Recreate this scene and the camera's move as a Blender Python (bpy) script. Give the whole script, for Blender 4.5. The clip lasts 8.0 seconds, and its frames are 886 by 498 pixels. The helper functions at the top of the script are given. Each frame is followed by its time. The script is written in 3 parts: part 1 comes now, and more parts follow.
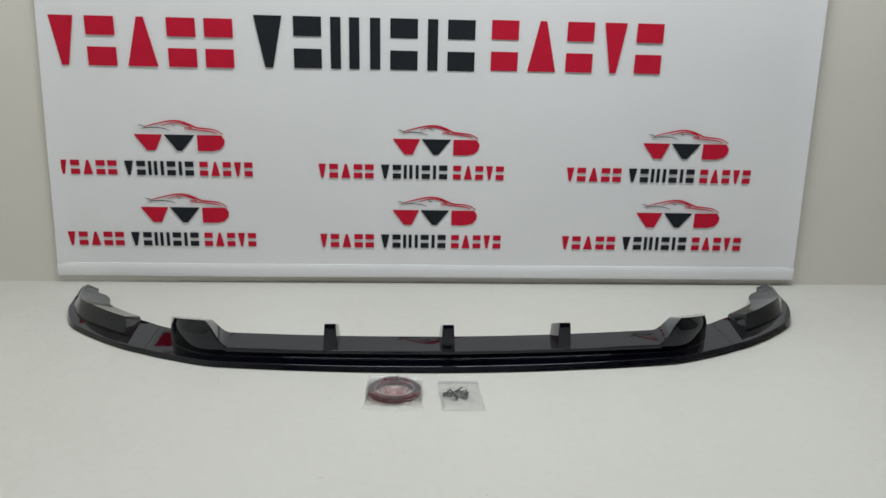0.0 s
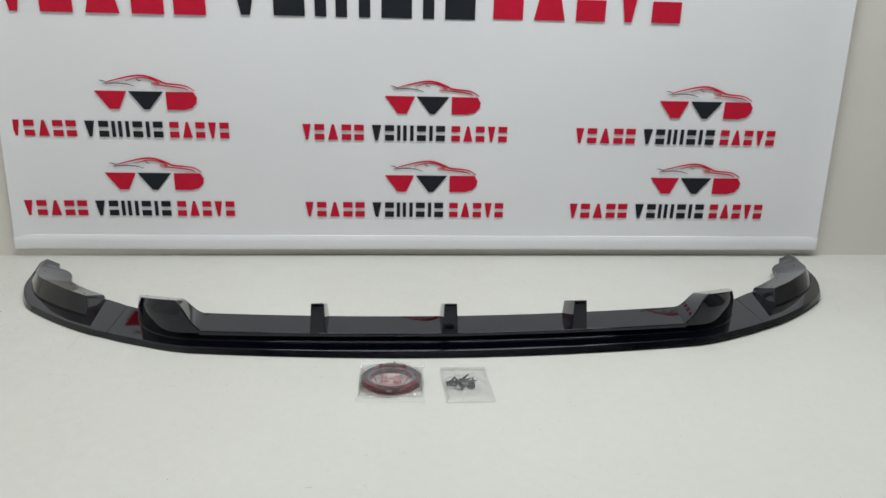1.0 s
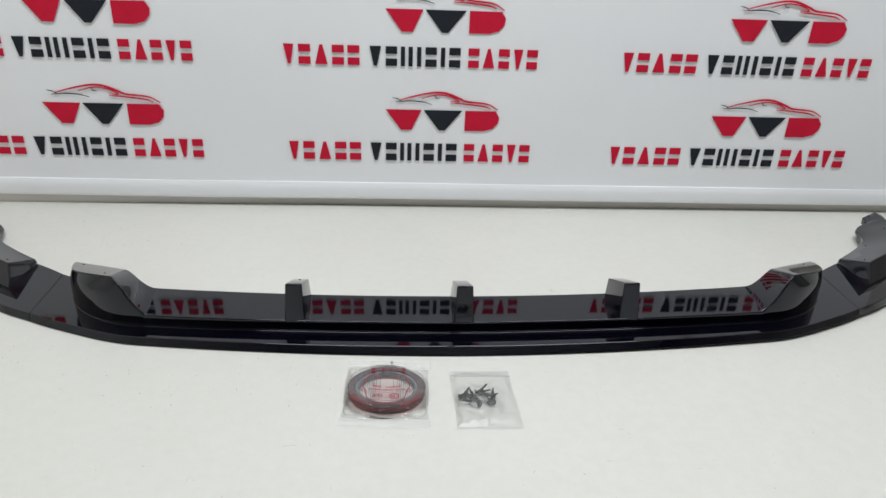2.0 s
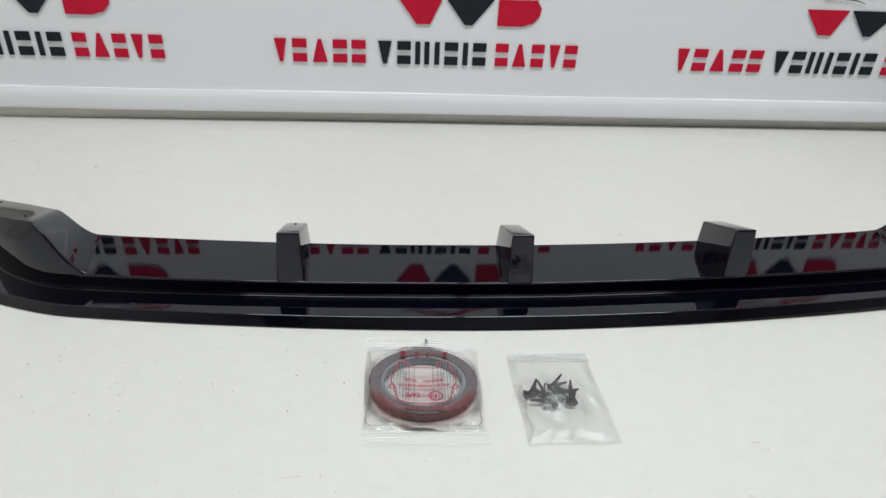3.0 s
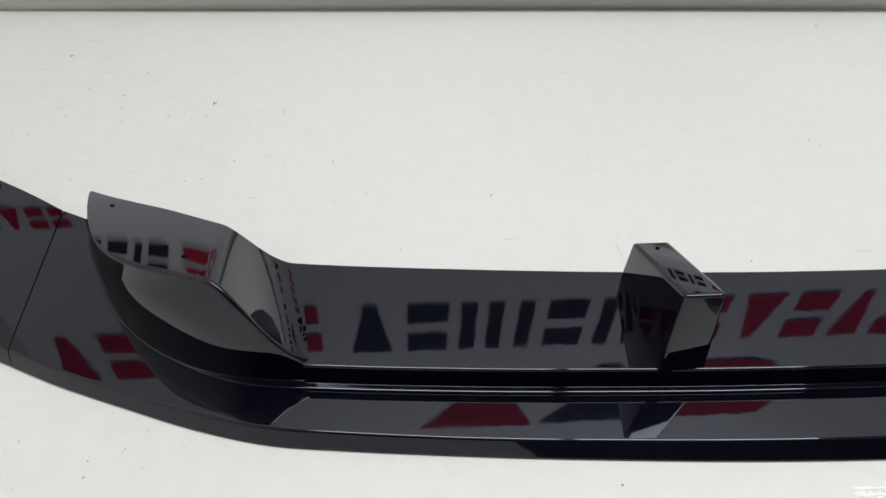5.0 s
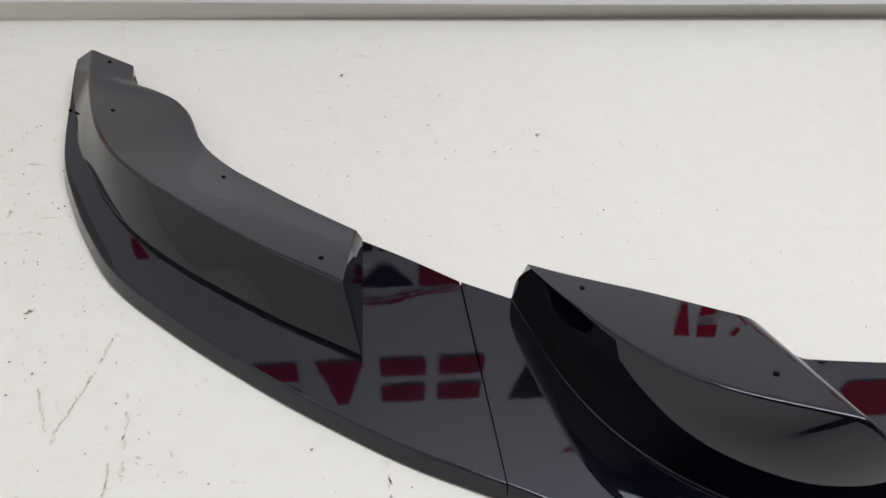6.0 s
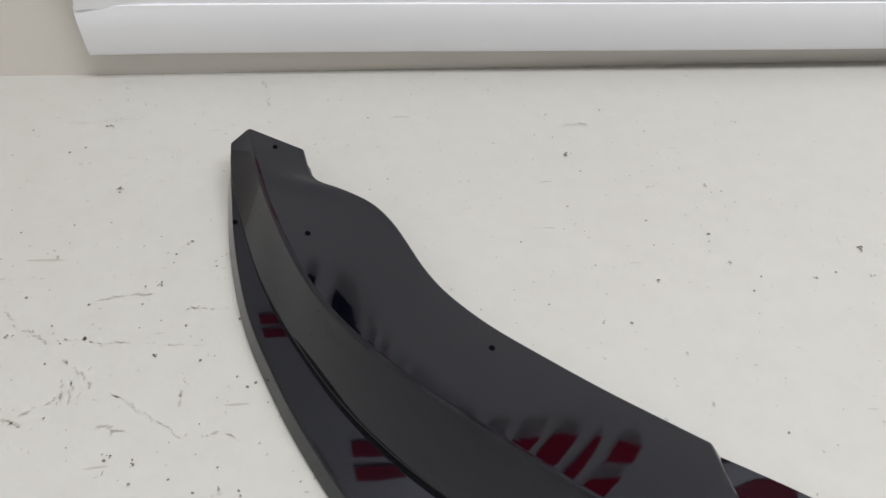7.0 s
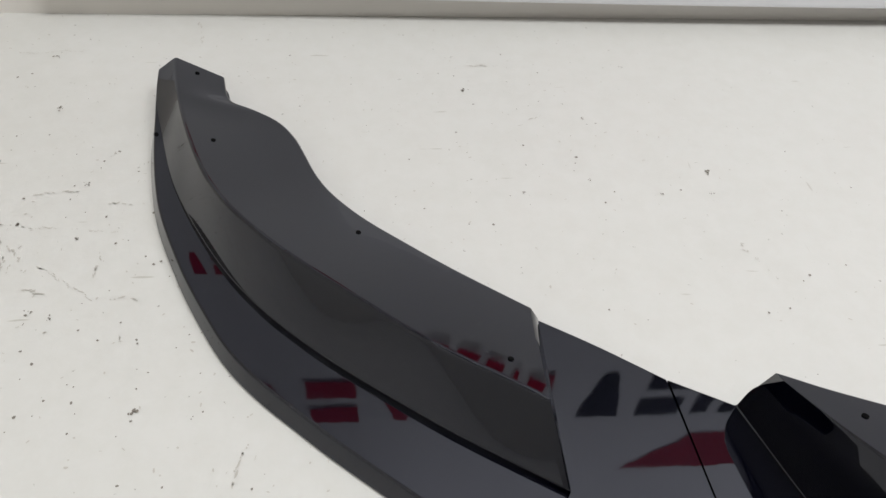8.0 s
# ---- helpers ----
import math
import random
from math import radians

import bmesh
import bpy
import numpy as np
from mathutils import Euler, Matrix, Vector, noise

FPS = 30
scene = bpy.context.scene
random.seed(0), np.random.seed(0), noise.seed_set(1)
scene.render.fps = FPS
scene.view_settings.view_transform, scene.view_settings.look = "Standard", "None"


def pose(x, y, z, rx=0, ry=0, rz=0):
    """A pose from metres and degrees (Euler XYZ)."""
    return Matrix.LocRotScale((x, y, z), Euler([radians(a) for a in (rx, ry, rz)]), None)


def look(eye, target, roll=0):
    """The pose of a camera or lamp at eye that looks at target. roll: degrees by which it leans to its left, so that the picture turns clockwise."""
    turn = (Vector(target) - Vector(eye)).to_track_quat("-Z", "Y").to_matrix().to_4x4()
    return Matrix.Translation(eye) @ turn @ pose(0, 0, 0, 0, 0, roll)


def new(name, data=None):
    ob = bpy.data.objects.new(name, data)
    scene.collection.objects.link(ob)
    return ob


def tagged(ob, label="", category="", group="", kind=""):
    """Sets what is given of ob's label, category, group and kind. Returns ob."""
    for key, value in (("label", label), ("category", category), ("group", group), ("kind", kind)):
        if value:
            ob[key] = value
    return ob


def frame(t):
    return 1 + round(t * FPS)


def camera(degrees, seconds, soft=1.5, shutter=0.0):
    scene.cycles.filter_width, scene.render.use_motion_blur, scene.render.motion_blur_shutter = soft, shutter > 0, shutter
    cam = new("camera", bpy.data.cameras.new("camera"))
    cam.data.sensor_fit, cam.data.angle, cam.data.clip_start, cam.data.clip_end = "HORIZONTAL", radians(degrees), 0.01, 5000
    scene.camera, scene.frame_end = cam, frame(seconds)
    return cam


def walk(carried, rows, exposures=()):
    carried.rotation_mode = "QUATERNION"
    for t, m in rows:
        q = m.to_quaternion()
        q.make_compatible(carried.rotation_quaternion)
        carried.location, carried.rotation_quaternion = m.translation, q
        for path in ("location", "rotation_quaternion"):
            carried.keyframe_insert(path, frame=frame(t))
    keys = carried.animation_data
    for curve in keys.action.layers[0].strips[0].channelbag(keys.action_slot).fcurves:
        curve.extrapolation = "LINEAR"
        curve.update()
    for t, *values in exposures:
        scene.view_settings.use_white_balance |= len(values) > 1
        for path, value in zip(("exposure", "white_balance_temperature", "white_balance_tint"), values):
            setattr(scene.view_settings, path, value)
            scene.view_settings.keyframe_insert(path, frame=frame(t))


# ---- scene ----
cam = camera(66.8, 8.0)
PATH = [
    (0, (0.222, -1.736, 0.574), (0.337, 0.19, 0.048), 1.4),
    (0.5, (0.183, -1.692, 0.559), (0.332, 0.225, 0.009), 1.6),
    (1, (0.206, -1.588, 0.536), (0.359, 0.308, -0.08), 1.5),
    (1.2, (0.227, -1.528, 0.534), (0.37, 0.353, -0.131), 1.6),
    (2.5, (0.207, -1.185, 0.468), (0.331, 0.579, -0.467), 2.3),
    (3, (0.174, -1.067, 0.417), (0.341, 0.627, -0.633), 3.0),
    (3.5, (0.179, -0.941, 0.383), (0.332, 0.665, -0.799), 3.0),
    (4, (0.167, -0.834, 0.343), (0.256, 0.686, -0.954), 1.7),
    (4.2, (0.137, -0.8, 0.334), (0.223, 0.701, -0.985), 1.4),
    (5.3, (-0.172, -0.682, 0.32), (0.02, 0.732, -1.081), 3.6),
    (5.5, (-0.228, -0.661, 0.308), (-0.028, 0.745, -1.1), 3.8),
    (6, (-0.353, -0.589, 0.297), (-0.164, 0.81, -1.12), 3.6),
    (6.5, (-0.444, -0.498, 0.281), (-0.275, 0.892, -1.147), 3.0),
    (7, (-0.491, -0.415, 0.262), (-0.333, 0.953, -1.188), 2.9),
    (7.5, (-0.491, -0.415, 0.261), (-0.33, 0.94, -1.201), 3.8),
    (8, (-0.435, -0.488, 0.273), (-0.265, 0.851, -1.203), 4.5),
]
walk(cam, [(t, look(eye, target, roll)) for t, eye, target, roll in PATH], exposures=((0, -0.50, 6500, 4), (1.0, -0.33, 6480, 5), (2.5, -0.13, 6400, 6), (3.5, -0.19, 6400, 7), (4.0, -0.10, 6400, 8), (5.5, -0.01, 6440, 8), (6.0, 0.01, 6520, 11), (6.5, -0.07, 6540, 11), (7.0, -0.18, 6560, 10), (7.5, -0.21, 6540, 10), (8.0, -0.05, 6530, 10)))

# ---- light: two ceiling panels of the room ----
LIGHT_POWER = 28.5
PANELS = [(-0.04, -0.72), (1.00, -0.72)]
CEILING = 2.3
world = bpy.data.worlds.new("world")
scene.world = world
world.use_nodes = True
world.node_tree.nodes["Background"].inputs[0].default_value = (0.8, 0.82, 0.85, 1)
world.node_tree.nodes["Background"].inputs[1].default_value = 0.05
for px, py in PANELS:
    lamp = bpy.data.lights.new("panel_light", "AREA")
    lamp.shape, lamp.size, lamp.size_y = "RECTANGLE", 1.00, 0.55
    lamp.energy, lamp.color = LIGHT_POWER, (0.960, 0.98, 0.998)
    new("panel_light", lamp).matrix_world = pose(px, py, CEILING - 0.075)


# ---- materials ----
def material(name, base, rough=0.5, metal=0.0, ior=1.5):
    m = bpy.data.materials.new(name)
    m.use_nodes = True
    b = m.node_tree.nodes["Principled BSDF"]
    b.inputs["Base Color"].default_value = (*base, 1)
    b.inputs["Roughness"].default_value = rough
    b.inputs["Metallic"].default_value = metal
    b.inputs["IOR"].default_value = ior
    return m, m.node_tree, b


def node(tree, kind, **values):
    n = tree.nodes.new(kind)
    for key, value in values.items():
        n.inputs[key.replace("_", " ")].default_value = value
    return n


def noise_tex(tree, scale, detail=4.0, rough=0.5, stretch=None):
    co = tree.nodes.new("ShaderNodeTexCoord")
    n = node(tree, "ShaderNodeTexNoise", Scale=scale, Detail=detail, Roughness=rough)
    if stretch:
        mp = tree.nodes.new("ShaderNodeMapping")
        mp.inputs["Scale"].default_value = stretch[:3]
        mp.inputs["Rotation"].default_value = (0, 0, stretch[3])
        tree.links.new(co.outputs["Object"], mp.inputs["Vector"])
        tree.links.new(mp.outputs["Vector"], n.inputs["Vector"])
    else:
        tree.links.new(co.outputs["Object"], n.inputs["Vector"])
    return n.outputs["Fac"]


def ramp(tree, fac, stops):
    r = tree.nodes.new("ShaderNodeValToRGB")
    while len(r.color_ramp.elements) < len(stops):
        r.color_ramp.elements.new(0.5)
    for e, (at, c) in zip(r.color_ramp.elements, stops):
        e.position, e.color = at, (*c, 1) if len(c) == 3 else c
    tree.links.new(fac, r.inputs["Fac"])
    return r.outputs["Color"]


def mix(tree, a, b, fac=0.5, mode="MULTIPLY"):
    n = tree.nodes.new("ShaderNodeMix")
    n.data_type, n.blend_type = "RGBA", mode
    n.inputs["Factor"].default_value = fac
    tree.links.new(a, n.inputs["A"])
    tree.links.new(b, n.inputs["B"])
    return n.outputs["Result"]


def bump(tree, bsdf, height, strength, distance):
    b = tree.nodes.new("ShaderNodeBump")
    b.inputs["Strength"].default_value = strength
    b.inputs["Distance"].default_value = distance
    tree.links.new(height, b.inputs["Height"])
    tree.links.new(b.outputs["Normal"], bsdf.inputs["Normal"])


def grey(v):
    return (v, v, v)


def floor_paint():
    m, t, b = material("worn_white_bench_paint", (0.74, 0.735, 0.70), 0.42)
    cloud = ramp(t, noise_tex(t, 2.2, 5), [(0.3, (0.560, 0.551, 0.522)), (0.7, (0.588, 0.580, 0.554))])
    fine = ramp(t, noise_tex(t, 60, 6, 0.7), [(0.35, (0.95, 0.945, 0.93)), (0.6, grey(1.0))])
    specks = ramp(t, noise_tex(t, 210, 3, 0.65), [(0.265, (0.42, 0.40, 0.36)), (0.30, grey(1.0))])
    stains = ramp(t, noise_tex(t, 7, 8, 0.75), [(0.27, (0.86, 0.82, 0.74)), (0.36, grey(1.0))])
    lines = ramp(t, noise_tex(t, 26, 2, 0.4, (1.0, 9.0, 1.0, 0.9)), [(0.215, (0.74, 0.72, 0.68)), (0.24, grey(1.0))])
    lines2 = ramp(t, noise_tex(t, 22, 2, 0.4, (10.0, 1.0, 1.0, 0.35)), [(0.205, (0.76, 0.73, 0.70)), (0.23, grey(1.0))])
    c = cloud
    for layer, k in ((fine, 0.6), (specks, 0.75), (stains, 0.7), (lines, 0.8), (lines2, 0.7)):
        c = mix(t, c, layer, k)
    t.links.new(c, b.inputs["Base Color"])
    r = ramp(t, noise_tex(t, 14, 5), [(0.3, grey(0.36)), (0.7, grey(0.55))])
    t.links.new(r, b.inputs["Roughness"])
    bump(t, b, noise_tex(t, 90, 5), 0.12, 0.002)
    return m


def wall_paint(name, base):
    m, t, b = material(name, base, 0.6)
    c = ramp(t, noise_tex(t, 3.0, 5), [(0.3, tuple(v * 0.965 for v in base)), (0.7, base)])
    d = ramp(t, noise_tex(t, 120, 3, 0.7), [(0.25, (0.9, 0.89, 0.86)), (0.33, grey(1.0))])
    t.links.new(mix(t, c, d, 0.5), b.inputs["Base Color"])
    bump(t, b, noise_tex(t, 160, 4), 0.15, 0.001)
    return m


def gloss_black():
    m, t, b = material("gloss_black_plastic", (0.0012, 0.0012, 0.0016), 0.03, 0.0, 1.51)
    b.inputs["Specular Tint"].default_value = (0.98, 1.0, 1.12, 1)
    c = ramp(t, noise_tex(t, 9, 4), [(0.3, (0.0008, 0.0009, 0.0026)), (0.7, (0.0013, 0.0014, 0.0040))])
    t.links.new(c, b.inputs["Base Color"])
    r = ramp(t, noise_tex(t, 40, 5, 0.65), [(0.35, grey(0.02)), (0.75, grey(0.05))])
    t.links.new(r, b.inputs["Roughness"])
    bump(t, b, noise_tex(t, 75, 2, 0.4), 0.02, 0.001)
    return m


def banner_vinyl():
    m, t, b = material("white_banner_vinyl", (0.80, 0.81, 0.84), 0.48)
    c = ramp(t, noise_tex(t, 2.5, 4), [(0.3, (0.850, 0.850, 0.890)), (0.7, (0.890, 0.890, 0.925))])
    t.links.new(c, b.inputs["Base Color"])
    bump(t, b, noise_tex(t, 6, 3), 0.10, 0.01)
    return m


def ink(name, base):
    m, t, b = material(name, base, 0.75, 0.0, 1.3)
    c = ramp(t, noise_tex(t, 30, 4), [(0.3, tuple(v * 0.9 for v in base)), (0.7, base)])
    t.links.new(c, b.inputs["Base Color"])
    return m


def clear_film(name, haze, clarity=0.93, rough=0.09):
    """Thin clear plastic: see-through, a little milky, glossy towards the edges."""
    m = bpy.data.materials.new(name)
    m.use_nodes = True
    t = m.node_tree
    t.nodes.remove(t.nodes["Principled BSDF"])
    out = t.nodes["Material Output"]
    clear, milk, shine = (t.nodes.new("ShaderNodeBsdf" + k) for k in ("Transparent", "Diffuse", "Glossy"))
    clear.inputs["Color"].default_value = (clarity, clarity, clarity, 1)
    milk.inputs["Color"].default_value = (0.93, 0.93, 0.92, 1)
    shine.inputs["Roughness"].default_value = rough
    crumple = t.nodes.new("ShaderNodeBump")
    crumple.inputs["Strength"].default_value = 0.40
    crumple.inputs["Distance"].default_value = 0.004
    t.links.new(noise_tex(t, 70, 2, 0.5), crumple.inputs["Height"])
    t.links.new(crumple.outputs["Normal"], shine.inputs["Normal"])
    fres = t.nodes.new("ShaderNodeFresnel")
    fres.inputs["IOR"].default_value = 1.42
    t.links.new(crumple.outputs["Normal"], fres.inputs["Normal"])
    a, c = t.nodes.new("ShaderNodeMixShader"), t.nodes.new("ShaderNodeMixShader")
    a.inputs["Fac"].default_value = haze
    t.links.new(clear.outputs[0], a.inputs[1])
    t.links.new(milk.outputs[0], a.inputs[2])
    t.links.new(fres.outputs[0], c.inputs["Fac"])
    t.links.new(a.outputs[0], c.inputs[1])
    t.links.new(shine.outputs[0], c.inputs[2])
    t.links.new(c.outputs[0], out.inputs["Surface"])
    return m


# Unseen floor and walls: tones chosen for bounce and for gloss reflections.
CONCRETE = wall_paint("pale_concrete", (0.40, 0.39, 0.375))
GREY_WALL = wall_paint("pale_wall_paint", (0.76, 0.742, 0.675))
EAST_WALL = wall_paint("grey_wall_paint", (0.40, 0.39, 0.36))
DARK_WALL = wall_paint("dark_grey_wall_paint", (0.10, 0.10, 0.105))
FLOOR, WALL, CEIL = floor_paint(), wall_paint("white_wall_paint", (0.79, 0.752, 0.712)), wall_paint("ceiling_paint", (0.82, 0.82, 0.80))
BLACK, VINYL = gloss_black(), banner_vinyl()
RED_INK, BLACK_INK = ink("red_print", (0.60, 0.008, 0.040)), ink("black_print", (0.016, 0.019, 0.026))
# Flat black that stands for the shade in screw holes and seams.
GAP_SHADE, _, hole_bsdf = material("gap_shade", (0.003, 0.003, 0.003), 0.9)
hole_bsdf.inputs["Specular IOR Level"].default_value = 0.05
FILM, BAG_FILM = clear_film("clear_packet_film", 0.022, 0.955), clear_film("zip_bag_film", 0.055, 0.925, 0.26)
CRIMP = clear_film("crimped_film", 0.32, 0.93, 0.3)
FOAM = wall_paint("grey_foam_tape", (0.105, 0.085, 0.092))
LINER = material("red_tape_liner", (0.15, 0.020, 0.026), 0.25)[0]
CORE = material("tape_core_card", (0.19, 0.19, 0.205), 0.6)[0]
FILM_RED = material("red_packet_print", (0.30, 0.014, 0.036), 0.5)[0]
FILM_DEEP = material("deep_red_packet_print", (0.15, 0.010, 0.018), 0.5)[0]
RED_TINT = clear_film("red_tinted_film", 0.03)
RED_TINT.node_tree.nodes["Transparent BSDF"].inputs["Color"].default_value = (0.92, 0.66, 0.68, 1)
PINK_TINT = clear_film("pink_tinted_film", 0.02)
for tinted in (RED_TINT, PINK_TINT):
    tinted.node_tree.nodes["Fresnel"].inputs["IOR"].default_value = 1.08
PINK_TINT.node_tree.nodes["Transparent BSDF"].inputs["Color"].default_value = (0.97, 0.86, 0.87, 1)
FILM_GREY = material("grey_packet_print", (0.15, 0.15, 0.17), 0.5)[0]
STEEL = material("black_coated_steel", (0.014, 0.014, 0.016), 0.38, 0.3)[0]
ZINC = material("bare_steel", (0.55, 0.55, 0.55), 0.3, 1.0)[0]
SCUFF = material("scuff_grey", (0.20, 0.18, 0.155), 0.8)[0]
RUB = material("rubbed_brown", (0.46, 0.435, 0.395), 0.7)[0]
TRAY = material("lamp_tray_white", (0.8, 0.8, 0.8), 0.5)[0]


# ---- mesh helpers ----
def part(name, bm, mat, parent=None, label="", smooth=35):
    me = bpy.data.meshes.new(name)
    bmesh.ops.recalc_face_normals(bm, faces=bm.faces)
    bm.to_mesh(me)
    bm.free()
    me.materials.append(mat)
    if smooth:
        me.polygons.foreach_set("use_smooth", [True] * len(me.polygons))
        me.set_sharp_from_angle(angle=radians(smooth))
    ob = new(name, me)
    if parent:
        ob.parent = parent
    return tagged(ob, label)


def block(bm, x0, x1, y0, y1, z0, z1, bevel=0.0):
    made = bmesh.ops.create_cube(bm, size=1.0)["verts"]
    for v in made:
        v.co = Vector((x0 + (v.co.x + 0.5) * (x1 - x0), y0 + (v.co.y + 0.5) * (y1 - y0), z0 + (v.co.z + 0.5) * (z1 - z0)))
    if bevel:
        edges = list({e for v in made for e in v.link_edges})
        bmesh.ops.bevel(bm, geom=edges, offset=bevel, segments=2, affect="EDGES")
    return bm


def catmull(pts, n):
    """n points, evenly spaced along a smooth curve through pts."""
    p = np.array(pts, float)
    p = np.vstack([2 * p[0] - p[1], p, 2 * p[-1] - p[-2]])
    out = []
    for i in range(1, len(p) - 2):
        a, b, c, d = p[i - 1:i + 3]
        t = np.linspace(0, 1, 16, endpoint=False)[:, None]
        out.append(0.5 * (2 * b + (c - a) * t + (2 * a - 5 * b + 4 * c - d) * t ** 2 + (3 * b - a - 3 * c + d) * t ** 3))
    out = np.vstack(out + [p[-2:-1]])
    return out, n


def resample(curves, n):
    """Catmull curves with the same number of knots, read at the same n places."""
    dense = [catmull(c, n)[0] for c in curves]
    at = np.linspace(0, len(dense[0]) - 1, n)
    return [np.stack([np.interp(at, np.arange(len(d)), d[:, k]) for k in range(3)], 1) for d in dense]


def rounded(line, radius, steps=5):
    """A polyline with its inner corners rounded; radius: one value or one per inner corner. Close rows beside each round keep the flats flat."""
    line = [Vector(p) for p in line]
    out = [line[0]]
    for i in range(1, len(line) - 1):
        r = radius[i - 1] if isinstance(radius, (list, tuple)) else radius
        a, b, c = line[i - 1:i + 2]
        ra, rc = min(r, (a - b).length * 0.45), min(r, (c - b).length * 0.45)
        to_a, to_c = (a - b).normalized(), (c - b).normalized()
        p, q = b + to_a * ra, b + to_c * rc
        out.append(p + to_a * min(0.0006, ra * 0.1))
        for k in range(steps + 1):
            s = k / steps
            out.append(p * (1 - s) ** 2 + b * 2 * s * (1 - s) + q * s ** 2)
        out.append(q + to_c * min(0.0006, rc * 0.1))
    return out + [line[-1]]


def relax(points, turns):
    """Evens out a run of points and keeps its ends."""
    p = np.array(points, float)
    for _ in range(turns):
        p[1:-1] += 0.5 * (0.5 * (p[:-2] + p[2:]) - p[1:-1])
    return p


def loft(sections, caps=True):
    bm = bmesh.new()
    rows = [[bm.verts.new(p) for p in s] for s in sections]
    for r, s in zip(rows, rows[1:]):
        for i in range(len(r) - 1):
            bm.faces.new((r[i], r[i + 1], s[i + 1], s[i]))
    if caps:
        for r in (rows[0], rows[-1]):
            bm.faces.new(r)
    bmesh.ops.remove_doubles(bm, verts=bm.verts, dist=1e-6)
    return bm


def empty(name, matrix, label, category, group=""):
    ob = new(name)
    ob.empty_display_size = 0.05
    ob.matrix_world = matrix
    return tagged(ob, label, category, group)


# ---- the room ----
X0, X1, Y0, WALL_Y = -1.12, 3.0, -4.0, 0.0082


def structure(name, x0, x1, y0, y1, z0, z1, mat, label):
    return tagged(part(name, block(bmesh.new(), x0, x1, y0, y1, z0, z1), mat, smooth=0), label, name.split("_")[0], kind="structure")


GROUND = -0.86
# Unseen floor, kept pale so that it bounces light to the ceiling.
structure("floor", X0 - 0.1, X1 + 0.1, Y0 - 0.1, WALL_Y + 0.1, GROUND - 0.1, GROUND, CONCRETE, "unseen room floor, pale to bounce light up")
back_wall = structure("wall_north", X0, X1, WALL_Y, WALL_Y + 0.1, GROUND, CEILING, WALL, "plain off-white painted wall behind the banner")
bm = bmesh.new()
bm.from_mesh(back_wall.data)
# the wall is not quite true: it runs back a little from its near corner
bmesh.ops.bisect_plane(bm, geom=bm.verts[:] + bm.edges[:] + bm.faces[:], plane_co=(-0.70, 0, 0), plane_no=(1, 0, 0))
bmesh.ops.bisect_plane(bm, geom=bm.verts[:] + bm.edges[:] + bm.faces[:], plane_co=(0.05, 0, 0), plane_no=(1, 0, 0))
for v in bm.verts:
    if v.co.y < WALL_Y + 0.05:
        v.co.y += 0.0085 * min(1.0, max(0.0, (v.co.x + 0.70) / 0.75))
bm.to_mesh(back_wall.data)
bm.free()
# Unseen walls, added and toned for what the black plastic mirrors.
structure("wall_south", X0, X1, Y0 - 0.1, Y0, GROUND, CEILING, DARK_WALL, "unseen wall, dark grey to keep reflections dark")
structure("wall_west", X0 - 0.1, X0, Y0 - 0.1, WALL_Y + 0.1, GROUND, CEILING, GREY_WALL, "unseen side wall, pale to lighten the gloss reflections")
structure("wall_east", X1, X1 + 0.1, Y0 - 0.1, WALL_Y + 0.1, GROUND, CEILING, EAST_WALL, "unseen wall, grey to even out the gloss reflections")
structure("ceiling", X0 - 0.1, X1 + 0.1, Y0 - 0.1, WALL_Y + 0.1, CEILING, CEILING + 0.1, CEIL, "plain white ceiling")


def workbench():
    top = empty("workbench", pose(0.311, -0.52, 0.0), "long white-painted workbench against the wall, scuffed and scratched", "workbench")
    part("benchtop", block(bmesh.new(), -1.425, 1.95, -1.25, 0.545, -0.036, 0.0, 0.003), FLOOR, top, "white painted top with scratches and grit")
    for x in (-1.40, 0.1, 1.82):
        for y in (-1.16, 0.46):
            part("leg", block(bmesh.new(), x, x + 0.07, y, y + 0.07, GROUND, -0.036, 0.004), TRAY, top)
    for y in (-1.19, 0.46):
        part("rail", block(bmesh.new(), -1.33, 1.82, y + 0.02, y + 0.045, -0.14, -0.037, 0.003), TRAY, top)
    return top


workbench()


def ceiling_light(x, y):
    top = empty("ceiling_light", pose(x, y, CEILING), "white sheet-metal ceiling light panel with its lamp on", "ceiling light", "lights of the ceiling")
    part("tray", block(bmesh.new(), -0.515, 0.515, -0.30, 0.30, -0.07, 0.0, 0.006), TRAY, top)
    for x0 in (-0.515, 0.493):
        part("side_rim", block(bmesh.new(), x0, x0 + 0.022, -0.295, 0.295, -0.095, -0.07, 0.004), TRAY, top)
    return top


for px, py in PANELS:
    ceiling_light(px, py)


# ---- banner with its print ----
BANNER_TOP = 1.95
banner = empty("banner", pose(0.311, 0.004, 0.0), "white vinyl banner with red and black print hanging on the wall", "banner")


def banner_edge(z):
    """Half width of the sheet: it draws in a little above the hem."""
    return 0.995 - 0.027 * min(z, 0.75) / 0.7 - 0.006 * max(0.0, z - 0.75)


